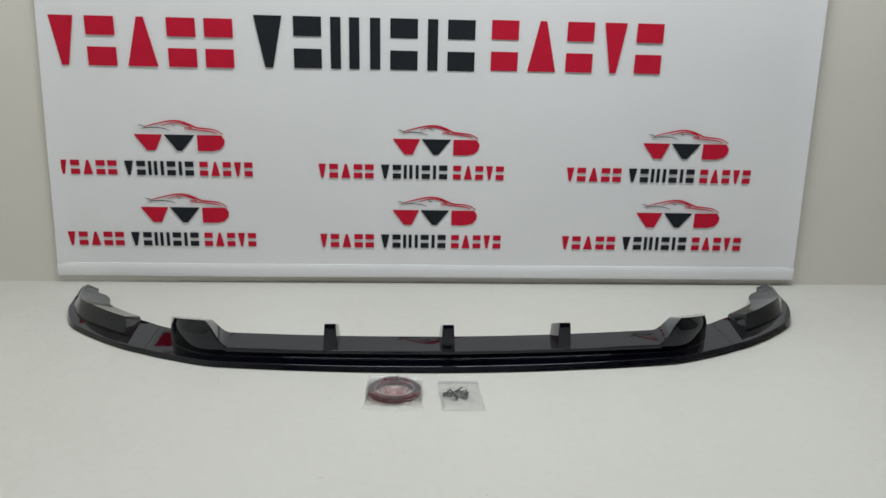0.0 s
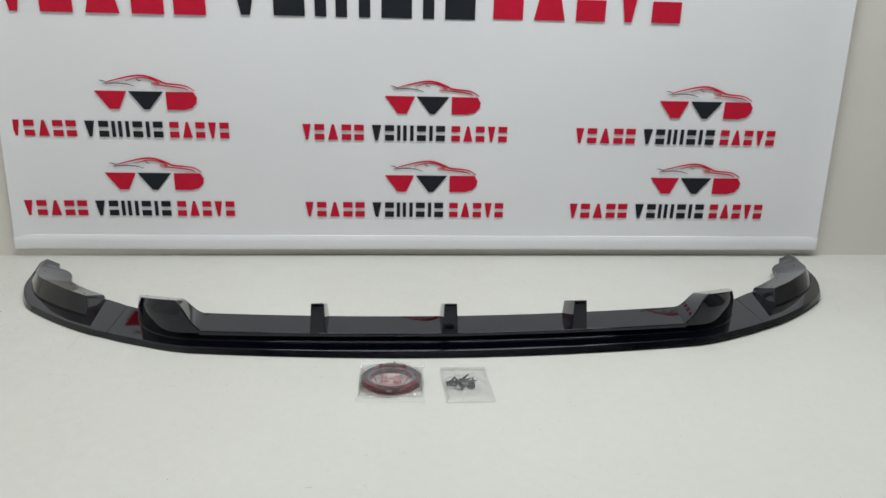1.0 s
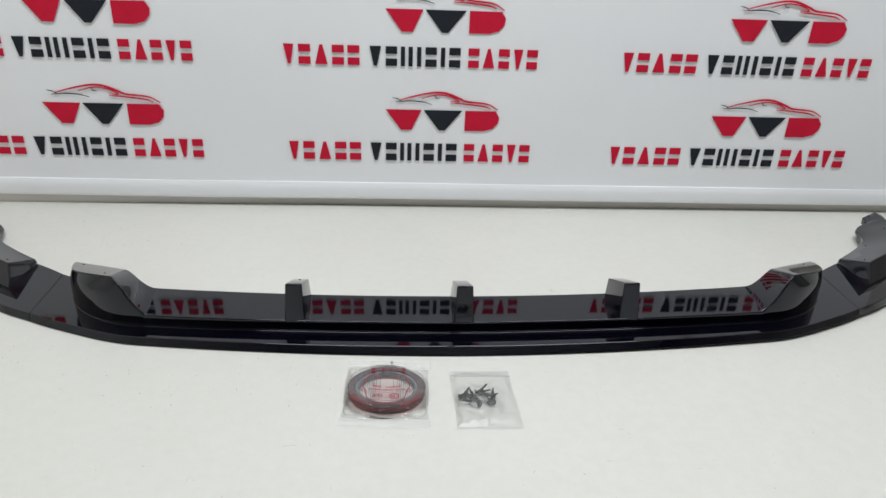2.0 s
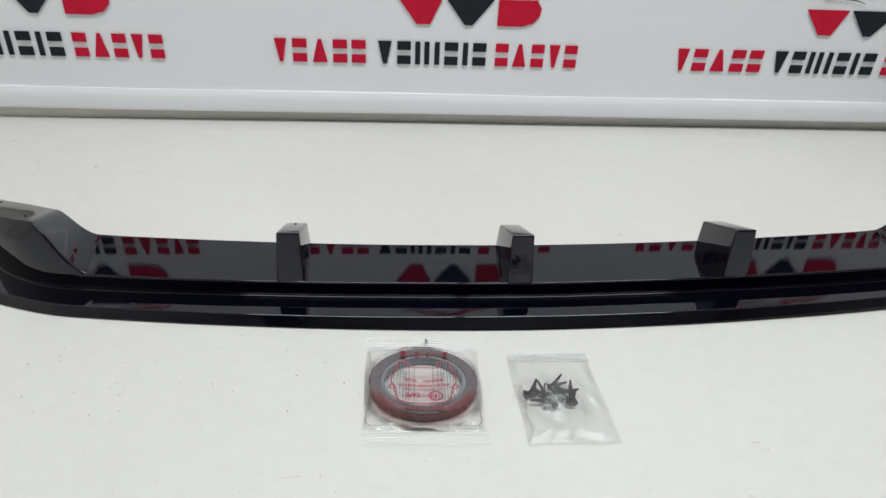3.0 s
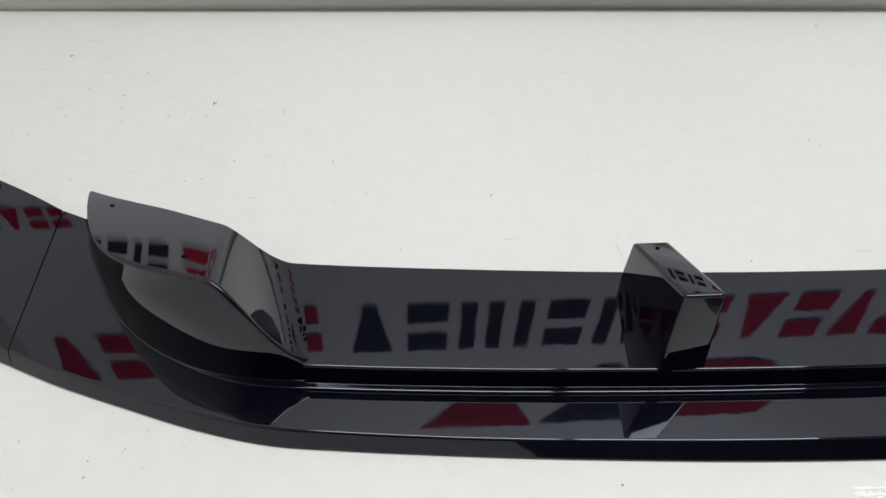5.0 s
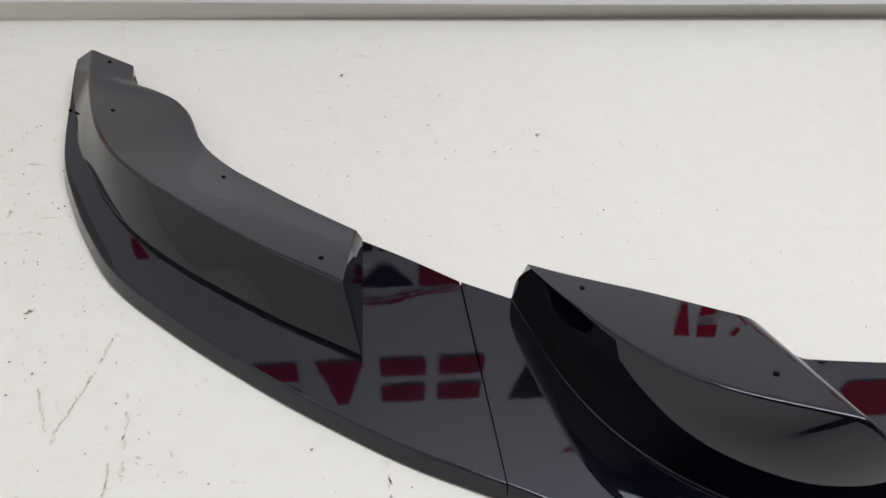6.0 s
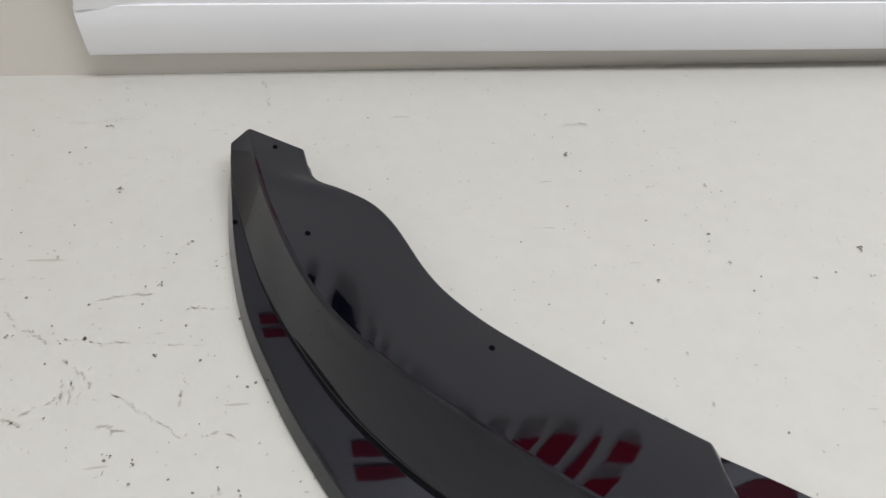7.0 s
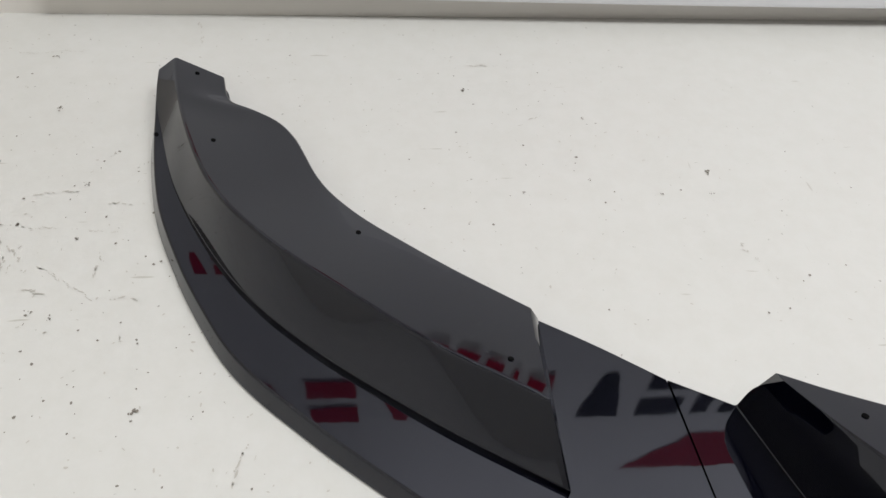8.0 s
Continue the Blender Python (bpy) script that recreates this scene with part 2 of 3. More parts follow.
def build_banner():
    bm = bmesh.new()
    zs = [0.052 + (BANNER_TOP - 0.052) * i / 60 for i in range(61)]
    front, back = [], []
    for z in zs:
        e = banner_edge(z)
        row = []
        for j in range(81):
            x = -e + 2 * e * j / 80
            curl = -0.010 * max(0.0, abs(x) / e - 0.955) / 0.045
            row.append((x, curl * 0.5 - 0.0015 * math.sin(x * 5 + z * 3) * min(1, z), z))
        front.append([bm.verts.new(p) for p in row])
        back.append([bm.verts.new((p[0], p[1] + 0.0012, p[2])) for p in row])
    for a, flip in ((front, False), (back, True)):
        for r, s in zip(a, a[1:]):
            for i in range(80):
                f = (r[i], r[i + 1], s[i + 1], s[i])
                bm.faces.new(f[::-1] if flip else f)
    for i in range(60):
        for k in (0, 80):
            bm.faces.new((front[i][k], front[i + 1][k], back[i + 1][k], back[i][k]))
    for i in (0, 60):
        for k in range(80):
            bm.faces.new((front[i][k], front[i][k + 1], back[i][k + 1], back[i][k]))
    part("sheet", bm, VINYL, banner)
    # welded hem along the lower edge: a flat sleeve, a little proud of the sheet, that lifts and dips slightly
    secs = []
    for j in range(81):
        x = -0.995 + 1.99 * j / 80
        y = -0.0022 - 0.0006 * math.sin(x * 9) - 0.0010 * max(0.0, abs(x) / 0.995 - 0.955) / 0.045
        z0, z1 = 0.0188 + 0.0005 * math.sin(x * 6 + 1), 0.0535
        secs.append([(x, y - 0.0012, z1 - 0.0035), (x, y - 0.0022, z1 - 0.008), (x, y - 0.0026, 0.040), (x, y - 0.0024, z0 + 0.006), (x, y - 0.0014, z0 + 0.0012),
                     (x, y, z0), (x, y + 0.0016, z0 + 0.0012), (x, y + 0.0020, z0 + 0.010), (x, y + 0.0018, z1), (x, y - 0.0004, z1), (x, y - 0.0012, z1 - 0.0035)])
    part("hem", loft(secs, caps=False), VINYL, banner, "flat white welded hem")
    bm = bmesh.new()
    bmesh.ops.create_cone(bm, cap_ends=True, segments=16, radius1=0.009, radius2=0.009, depth=1.96, matrix=pose(0, -0.003, BANNER_TOP, 0, 90, 0))
    part("top_rod", bm, TRAY, banner, "white rod along the top edge")


build_banner()


def flat_shape(name, outline, mat, y=-0.0019, depth=0.0003):
    """A printed shape: its outline in x and z of the room, laid on the sheet's face."""
    bm = bmesh.new()
    f = bm.faces.new([bm.verts.new((x - 0.311, y, z)) for x, z in outline])
    made = bmesh.ops.extrude_face_region(bm, geom=[f])["geom"]
    for g in made:
        if isinstance(g, bmesh.types.BMVert):
            g.co.y -= depth
    return part(name, bm, mat, banner, smooth=0)


# A word is a row of plain bars and blocks: w and v wedges down, m wedge up, b two bars, i one bar, u two upright bars
WORDS = (("w b m b b", 1), ("v b u i b i b", 0), ("b m b w b", 1))
WIDTHS = {"w": 0.92, "v": 1.10, "m": 1.10, "b": 0.92, "i": 0.45, "u": 1.0}


def word(kinds, x0, x1, z0, z1, rise, mat):
    kinds = kinds.split()
    total = sum(WIDTHS[k] for k in kinds) + 0.28 * (len(kinds) - 1)
    unit, x, h = (x1 - x0) / total, x0, z1 - z0
    for k in kinds:
        w = WIDTHS[k] * unit
        z = z0 + rise * (x - x0)
        if k in "wv":
            shapes = [[(0.38 * w, 0), (0.62 * w, 0), (0.92 * w, h), (0.08 * w, h)]]
        elif k == "m":
            shapes = [[(0.06 * w, 0), (0.94 * w, 0), (0.60 * w, h), (0.40 * w, h)]]
        elif k == "i":
            shapes = [[(0.12 * w, 0), (0.88 * w, 0), (0.88 * w, h), (0.12 * w, h)]]
        elif k == "u":
            shapes = [[(a * w, 0), ((a + 0.34) * w, 0), ((a + 0.34) * w, h), (a * w, h)] for a in (0.02, 0.64)]
        else:
            shapes = [[(0, a * h), (w, a * h), (w, b * h), (0, b * h)] for a, b in ((0, 0.38), (0.62, 1))]
        for o in shapes:
            flat_shape("printed_block", [(x + px, z + pz) for px, pz in o], mat)
        x += w + 0.28 * unit


def stroke(name, pts, width, mat):
    """A thin printed line that tapers at both ends."""
    c = catmull([(x, z, 0) for x, z in pts], 0)[0][::4]
    side = []
    for i, p in enumerate(c):
        d = c[min(i + 1, len(c) - 1)] - c[max(i - 1, 0)]
        d = np.array((-d[1], d[0])) / max(1e-9, math.hypot(d[0], d[1]))
        side.append(d * width * (0.25 + 0.75 * math.sin(math.pi * (0.08 + 0.84 * i / (len(c) - 1)))) / 2)
    line = [tuple(p[:2] + s) for p, s in zip(c, side)] + [tuple(p[:2] - s) for p, s in list(zip(c, side))[::-1]]
    flat_shape(name, line, mat)


def logo(x, z, k, kz=1.0, words=True):
    """The small print group: three plain shapes under a bowed line, and a row of blocks."""
    s = lambda pts: [(x + k * px, z + kz * pz) for px, pz in pts]  # noqa: E731
    base = 0.063
    flat_shape("printed_shape", s([(0.222, base), (0.243, base), (0.262, base + 0.040), (0.192, base + 0.040)]), RED_INK)
    flat_shape("printed_shape", s([(0.297, base), (0.309, base), (0.342, base + 0.040), (0.266, base + 0.040)]), BLACK_INK)
    flat_shape("printed_shape", s([(0.348, base), (0.386, base), (0.404, base + 0.005), (0.414, base + 0.016), (0.416, base + 0.028), (0.408, base + 0.040), (0.348, base + 0.040)]), RED_INK)
    if not words:
        return
    top = base + 0.046
    stroke("printed_line", s([(0.218, top + 0.012), (0.25, top + 0.021), (0.285, top + 0.028), (0.310, top + 0.027), (0.335, top + 0.018), (0.350, top + 0.012), (0.390, top + 0.008), (0.412, top - 0.003)]), 0.0042 * kz, RED_INK)
    stroke("printed_line", s([(0.262, top + 0.016), (0.292, top + 0.024), (0.318, top + 0.021), (0.336, top + 0.012), (0.318, top + 0.012)]), 0.0026 * kz, RED_INK)
    stroke("printed_line", s([(0.318, top + 0.009), (0.350, top + 0.007), (0.385, top + 0.003), (0.398, top - 0.002)]), 0.0028 * kz, RED_INK)
    stroke("printed_line", s([(0.212, top + 0.009), (0.235, top + 0.011), (0.262, top + 0.010), (0.282, top + 0.005)]), 0.0020 * kz, BLACK_INK)
    stroke("printed_line", s([(0.205, top + 0.017), (0.215, top + 0.015), (0.222, top + 0.011)]), 0.0018 * kz, BLACK_INK)
    stroke("printed_line", s([(0.286, top + 0.024), (0.290, top + 0.018), (0.297, top + 0.017)]), 0.0016 * kz, BLACK_INK)
    for (kinds, red), (a, b) in zip(WORDS, ((0.0, 0.143), (0.160, 0.334), (0.349, 0.482))):
        word(kinds, x + k * a, x + k * b, z, z + 0.036, 0.0, RED_INK if red else BLACK_INK)


for (kinds, red), (a, b, z0, z1) in zip(WORDS, ((-0.637, -0.199, 0.555, 0.670), (-0.155, 0.393, 0.560, 0.682), (0.434, 0.868, 0.565, 0.686))):
    word(kinds, a, b, z0, z1, 0.004, RED_INK if red else BLACK_INK)
for z in (0.288, 0.102):
    for x, k in ((-0.650, 1.0), (-0.002, 1.0), (0.645, 1.035)):
        logo(x, z, k)
logo(-0.645, 0.55, 3.2, 3.2, False)


# ---- the front splitter ----
splitter = empty("front_splitter", pose(0.311, -0.551, 0.0, 0, 0, 0.5), "gloss black plastic car front splitter with three fins on a bench", "car part")

FRONT = [(0, .002), (.1, .004), (.2, .009), (.3, .017), (.36, .023), (.42, .030), (.46, .036), (.5, .048), (.54, .064), (.58, .081), (.609, .0955)]
BACK = [(0, .1265), (.1, .1275), (.18, .1300), (.26, .1345), (.35, .1415), (.44, .1505), (.49, .160), (.526, .174), (.557, .190), (.585, .206), (.616, .2225)]
FOOT = [(0, .035), (.13, .034), (.26, .031), (.4, .027), (.48, .025)]


def smooth_curve(table):
    d = catmull([(a, b, 0) for a, b in [(-a, b) for a, b in table[:0:-1]] + table], 0)[0]
    return lambda u: float(np.interp(u, d[:, 0], d[:, 1]))


front_v, back_v, foot_v = smooth_curve(FRONT), smooth_curve(BACK), smooth_curve(FOOT)
PLATE = 0.0110


def gloss_part(name, bm, mat, parent, label="", smooth=35):
    """A part of the splitter; its end on the x side is bent up a little, as the moulding does not lie quite flat."""
    for v in bm.verts:
        if v.co.x > 0.03:
            v.co.z += 0.0095 * (v.co.x - 0.03)
            v.co.x += 0.007 * (v.co.x - 0.03)
    return part(name, bm, mat, parent, label, smooth)


def ease(q):
    q = min(1.0, max(0.0, q))
    return q * q * (3 - 2 * q)


def plate_section(fu, fv, bu, bv, slope=0.0045, lift=0.0):
    """From under the front edge, over the lip, to the back edge and down."""
    f, b = Vector((fu, fv, 0)), Vector((bu, bv, 0))
    high = PLATE + lift
    d = b - f
    up = Vector((0, 0, 1))
    lip = d.normalized() * slope
    line = [f + d.normalized() * 0.004 + up * 0.0005, f + up * 0.0012, f + lip + up * high]
    line = rounded(line, 0.0008, 2)[:-1]
    top = rounded([f + up * 0.0012, f + lip + up * high, b * 0.85 + f * 0.15 + up * (high - 0.64 * lift)], 0.0011, 5)[1:-1]
    line += top
    for k in range(1, 5):
        at = 0.1 + 0.9 * k / 4
        line.append(f + d * at + up * (high - lift * 0.75 * at))
    line.append(line[-1] + d.normalized() * 0.0006 - up * 0.0004)
    line += [line[-1] + d.normalized() * 0.0004 - up * 0.003]
    return line


secs = []
for i in range(161):
    u = -0.6089 + 1.2178 * i / 160
    skew = u * (1 + 0.0115 * abs(u) / 0.6085)
    secs.append(plate_section(u, front_v(u), skew, back_v(skew), 0.0052 + 0.0048 * max(0.0, 1 - abs(u) / 0.36)))
gloss_part("centre_plate", loft(secs), BLACK, splitter, "gloss black lip plate")

# raised panel behind the lip
def riser(u):
    """Where the riser under the panel's front edge starts and ends."""
    v = front_v(u) + foot_v(u)
    return v + 0.0044, v + 0.0090


secs = []
for i in range(121):
    u = -0.4395 + 0.879 * i / 120
    foot, ridge = riser(u)
    back = back_v(u * 1.032) - 0.0055
    raw = [(u, foot - 0.0004, PLATE - 0.002), (u, foot, PLATE + 0.0017), (u, ridge - 0.0010, PLATE + 0.0021), (u, ridge, 0.0274), (u * 1.032, back, 0.0281), (u * 1.032, back - 0.001, 0.004)]
    secs.append(rounded(raw, [0.0010, 0.0002, 0.0015, 0.0018], 4))
gloss_part("raised_panel", loft(secs), BLACK, splitter, "flat gloss black panel between the fins")


def fin(u):
    """Upright fin: its front stands over the riser, its top falls towards the back edge of the panel."""
    bm = bmesh.new()
    f = riser(u)[1]
    w0, w1 = 0.0138, 0.0112
    out = 0.0045 if u else 0.0
    low = [(-w0, f - 0.0002, 0.0225), (w0, f - 0.0002, 0.0225), (w0 * 1.10, 0.1195 + out, 0.0225), (-w0 * 1.10, 0.1195 + out, 0.0225)]
    high = [(-w1, 0.0530 + 1.4 * out, 0.0808), (w1, 0.0530 + 1.4 * out, 0.0808), (w1, 0.1238 + out, 0.0525), (-w1, 0.1238 + out, 0.0525)]
    lo = [bm.verts.new((u + a, b, c)) for a, b, c in low]
    hi = [bm.verts.new((u + a, b, c)) for a, b, c in high]
    bm.faces.new(lo[::-1])
    bm.faces.new(hi)
    for i in range(4):
        bm.faces.new((lo[i], lo[(i + 1) % 4], hi[(i + 1) % 4], hi[i]))
    bmesh.ops.bevel(bm, geom=list(bm.edges), offset=0.0026, segments=4, affect="EDGES", profile=0.6)
    return gloss_part("fin", bm, BLACK, splitter, smooth=60)


for u in (-0.2330, 0.0, 0.2340):
    fin(u)

# left-hand knots of the end scoops and wings; the other side mirrors them
def scoop_z(u, v):
    """The scoop's upper face: a plane that falls towards the back."""
    return 0.0642 + 0.07 * (u - 0.52) - 0.365 * (v - 0.13)


SCOOP_TOP = [(u, v, scoop_z(u, v)) for u, v in ((.5835, .202), (.5763, .1798), (.569, .1622), (.5562, .1339), (.5397, .1126), (.5191, .0994), (.4891, .0878), (.479, .0825))] + [(.467, .0752, .0664), (.457, .0718, .0490), (.4470, .0703, .0352), (.4365, .0698, .0276)]
SCOOP_BACK = [(u, v, scoop_z(u, v)) for u, v in ((.5840, .2070), (.577, .2035), (.570, .1995), (.557, .1930), (.5415, .1855), (.5257, .1780), (.498, .1615), (.487, .1550))] + [(.476, .1508, .0450), (.466, .1482, .0362), (.456, .1464, .0300), (.4465, .1452, .0280)]
SCOOP_FOOT = [(.589, .2085, .0105), (.5815, .1815, .0110), (.5755, .1625, .0112), (.5693, .1472, .0115), (.5577, .1264, .0115), (.5419, .1079, .0115), (.5249, .0937, .0115), (.5065, .0829, .0115), (.4883, .0755, .0115), (.4665, .0706, .0115), (.4380, .0682, .0115)]


WING_TOP = [(.6814, .1977, .0430), (.697, .2080, .0435), (.7183, .2200, .0445), (.7403, .2360, .0450), (.7645, .2565, .0452), (.7907, .2785, .0445), (.8110, .3010, .0425), (.8235, .3170, .0408), (.8407, .3470, .0378), (.8600, .4015, .0300), (.8655, .4210, .0283), (.8695, .4370, .0272), (.8765, .4680, .0250)]
WING_FOOT = [(0.6735, 0.1730, 0.0113), (0.6963, 0.1870, 0.0113), (0.7186, 0.2007, 0.0113), (0.7419, 0.2175, 0.0113), (0.7666, 0.2355, 0.0113), (0.7934, 0.2587, 0.0113), (0.8082, 0.2747, 0.0113), (0.8240, 0.2942, 0.0113), (0.8451, 0.3289, 0.0113), (0.8610, 0.3611, 0.0113), (0.8752, 0.4020, 0.0120), (0.8842, 0.4330, 0.0172), (0.8866, 0.4600, 0.0205)]
WING_IN = [(0.6750, 0.2610, 0.0190), (0.6860, 0.2690, 0.0190), (0.7110, 0.2875, 0.0188), (0.7330, 0.3055, 0.0186), (0.7552, 0.3250, 0.0180), (0.7725, 0.3455, 0.0171), (0.7822, 0.3635, 0.0157), (0.7889, 0.3812, 0.0142), (0.7964, 0.3992, 0.0132), (0.8072, 0.4142, 0.0138), (0.8238, 0.4238, 0.0160), (0.8385, 0.4310, 0.0177), (0.8455, 0.4575, 0.0165)]
EDGE_OUT = [(.6095, .096), (.65, .1155), (.684, .136), (.72, .160), (.761, .191), (.785, .211), (.804, .228), (.820, .246), (.836, .271), (.851, .299), (.869, .340), (.8815, .387), (.8874, .425), (.8895, .446), (.8872, .4605)]
EDGE_IN = [(.617, .223), (.645, .2425), (.672, .2595), (.687, .2690), (.711, .2860), (.738, .3085), (.756, .3240), (.772, .3415), (.7816, .3612), (.7956, .3980), (.8072, .4132), (.8235, .4230), (.838, .4300), (.845, .450), (.866, .464)]


def flip(pts, side):
    return [(p[0] * side, *p[1:]) for p in pts]


def scoop(side):
    top, back, foot = (relax(c, 12) for c in resample([flip(c, side) for c in (SCOOP_TOP, SCOOP_BACK, SCOOP_FOOT)], 85))
    secs = []
    for t, b, f in zip(top, back, foot):
        t, b, f = Vector(t), Vector(b), Vector(f)
        n = Vector((0, 0, 1)).cross((b - t).normalized())
        belly = f.lerp(t, 0.10)
        belly.z = f.z + 0.59 * (t.z - f.z)
        away = f - b
        away.z = 0
        away.normalize()
        wide = 0.0042 * ease((0.520 - abs(f.x)) / 0.075)
        toe, ledge = f + away * (0.0012 + wide) - Vector((0, 0, 0.0025)), f + away * (0.0008 + wide) + Vector((0, 0, 0.0008))
        low = Vector((b.x, b.y - 0.001, 0.004))
        across = [t.lerp(b, q / 12) for q in range(1, 12)]
        line = [toe, ledge, f + Vector((0, 0, 0.0012)), belly, t, *across, b, low]
        secs.append(rounded(line, [0.0004, 0.0002, 0.012, 0.0030] + [0.0003] * 11 + [0.0018]))
    return gloss_part("scoop", loft(secs), BLACK, splitter, "gloss black air scoop", 50)


def wing(side):
    out, inn = resample([flip([(a, b, 0) for a, b in c], side) for c in (EDGE_OUT, EDGE_IN)], 91)
    secs = [plate_section(o[0], o[1], i[0], i[1], 0.0045, 0.0088 * ease((o[1] - 0.385) / 0.08)) for o, i in zip(out, inn)]
    body = gloss_part("end_wing", loft(secs), BLACK, splitter, "gloss black end piece, joined by a seam")
    top, foot, inner = resample([flip(c, side) for c in (WING_TOP, WING_FOOT, WING_IN)], 97)
    top, foot, inner = relax(top, 24), relax(foot, 24), relax(inner, 6)
    # the cut end leans in below a narrow band
    lead = np.array((-0.0035 * side, -0.002, 0.0))
    top = np.vstack([top[0] + lead + (0, 0.002, -0.0110), top])
    foot, inner = np.vstack([foot[0] + lead * 0.2, foot]), np.vstack([inner[0] + lead - (0, 0.001, 0.004), inner])
    secs = []
    for t, f, i in zip(top, foot, inner):
        t, f, i = Vector(t), Vector(f), Vector(i)
        out_dir = (f - i)
        out_dir.z = 0
        outward = out_dir.normalized()
        # a low flange runs along the foot
        rim = 1 - ease((abs(f.y) - 0.35) / 0.06)
        f = f + (outward * (0.0002 + 0.0010 * ease((abs(f.y) - 0.17) / 0.14)) + Vector((0, 0, 0.0032))) * rim
        toe = f + outward * 0.0006
        toe.z = 0.006
        low = Vector((i.x, i.y, 0.004)) + outward * 0.001
        sag = (0.0009 + 0.0024 * ease((abs(f.y) - 0.19) / 0.07)) * rim
        hollow = [t.lerp(i, q) - Vector((0, 0, sag * q * (1 - q))) for q in (0.1, 0.2, 0.3, 0.4, 0.5, 0.6, 0.7, 0.8, 0.9)]
        secs.append(rounded([toe, f, f - outward * 0.0004 + Vector((0, 0, 0.0004)), t, *hollow, i, low], [0.0005, 0.0003, 0.0018] + [0.0025] * 9 + [0.0014], 2))
    gloss_part("flare", loft(secs), BLACK, body, "", 50)
    return body


for side in (-1, 1):
    scoop(side)
    wing(side)
    # Dark strip added below so the seam reads as shaded, not bright bench.
    secs = [[(side * (a + du), v, z) for du, z in ((-0.003, 0.002), (-0.003, 0.0078), (0.003, 0.0078), (0.003, 0.002))] for a, v in ((.6096, .102), (.6125, .150), (.6163, .2232))]
    gloss_part("seam_shade_strip", loft(secs), GAP_SHADE, splitter, "dark strip added under the seam for its shade", 0)


def holes():
    """Dark discs laid on the upper faces for the shade inside small screw holes."""
    dg = bpy.context.evaluated_depsgraph_get()
    spots = [(-.861, .454), (-.838, .376), (-.757, .3075), (-.693, .220), (-.562, .182), (-.501, .112), (-.233, .1185), (-.8790, .4040),
             (.861, .454), (.838, .376), (.757, .3075), (.693, .220), (.562, .182), (.501, .112)]
    for u, v in spots:
        p = splitter.matrix_world @ Vector((u, v, 0.3))
        _, place, normal, *_ = scene.ray_cast(dg, p, Vector((0, 0, -1)))
        bm = bmesh.new()
        bmesh.ops.create_cone(bm, cap_ends=True, segments=14, radius1=0.0014, radius2=0.0013, depth=0.0006)
        turn = normal.to_track_quat("Z", "Y").to_matrix().to_4x4()
        bm.transform(splitter.matrix_world.inverted() @ Matrix.Translation(place + normal * 0.0002) @ turn)
        part("screw_hole_shade", bm, GAP_SHADE, splitter, "small dark disc for the shade in a screw hole", 0)


scene.frame_set(1)
bpy.context.view_layer.update()
holes()


# ---- tape roll in its packet ----
TAPE_AT = (0.2062, -0.6275)
OVAL = 0.875
ROLL_H = 0.0095


def ring(r0, r1, z0, z1, mat, name, parent, bevel=0.0008, label=""):
    secs = []
    for k in range(73):
        a = 2 * math.pi * k / 72
        c, s = math.cos(a), math.sin(a) * OVAL
        line = rounded([(r0 * c, r0 * s, (z0 + z1) / 2), (r0 * c, r0 * s, z1), (r1 * c, r1 * s, z1), (r1 * c, r1 * s, z0), (r0 * c, r0 * s, z0), (r0 * c, r0 * s, (z0 + z1) / 2)], bevel, 2)
        secs.append(line)
    return part(name, loft(secs, caps=False), mat, parent, label)


tape = empty("tape_roll", pose(*TAPE_AT, 0.0012, 0, 0, -2), "roll of grey double-sided foam tape with red liner in a packet", "adhesive tape")
ring(0.0375, 0.0468, 0.0008, ROLL_H, FOAM, "foam_winding", tape)
ring(0.0466, 0.0474, 0.0004, ROLL_H - 0.0008, LINER, "liner", tape, 0.0002, "shiny dark red liner film")
ring(0.0340, 0.0375, 0.0002, ROLL_H - 0.0012, CORE, "core", tape, 0.0004, "pale grey cardboard core")


def film_height(x, y):
    """How high the packet's upper film lies over the roll (metres from the roll's middle)."""
    d = math.hypot(x, y / OVAL)
    over = ROLL_H + 0.0022
    if d < 0.030:
        return over - 0.004 * (1 - d / 0.030) ** 1.5
    if d < 0.048:
        return over
    return 0.0016 + (over - 0.0016) * max(0.0, 1 - (d - 0.048) / 0.013) ** 1.6


PW, PF, PB = 0.0515, -0.0550, 0.0535


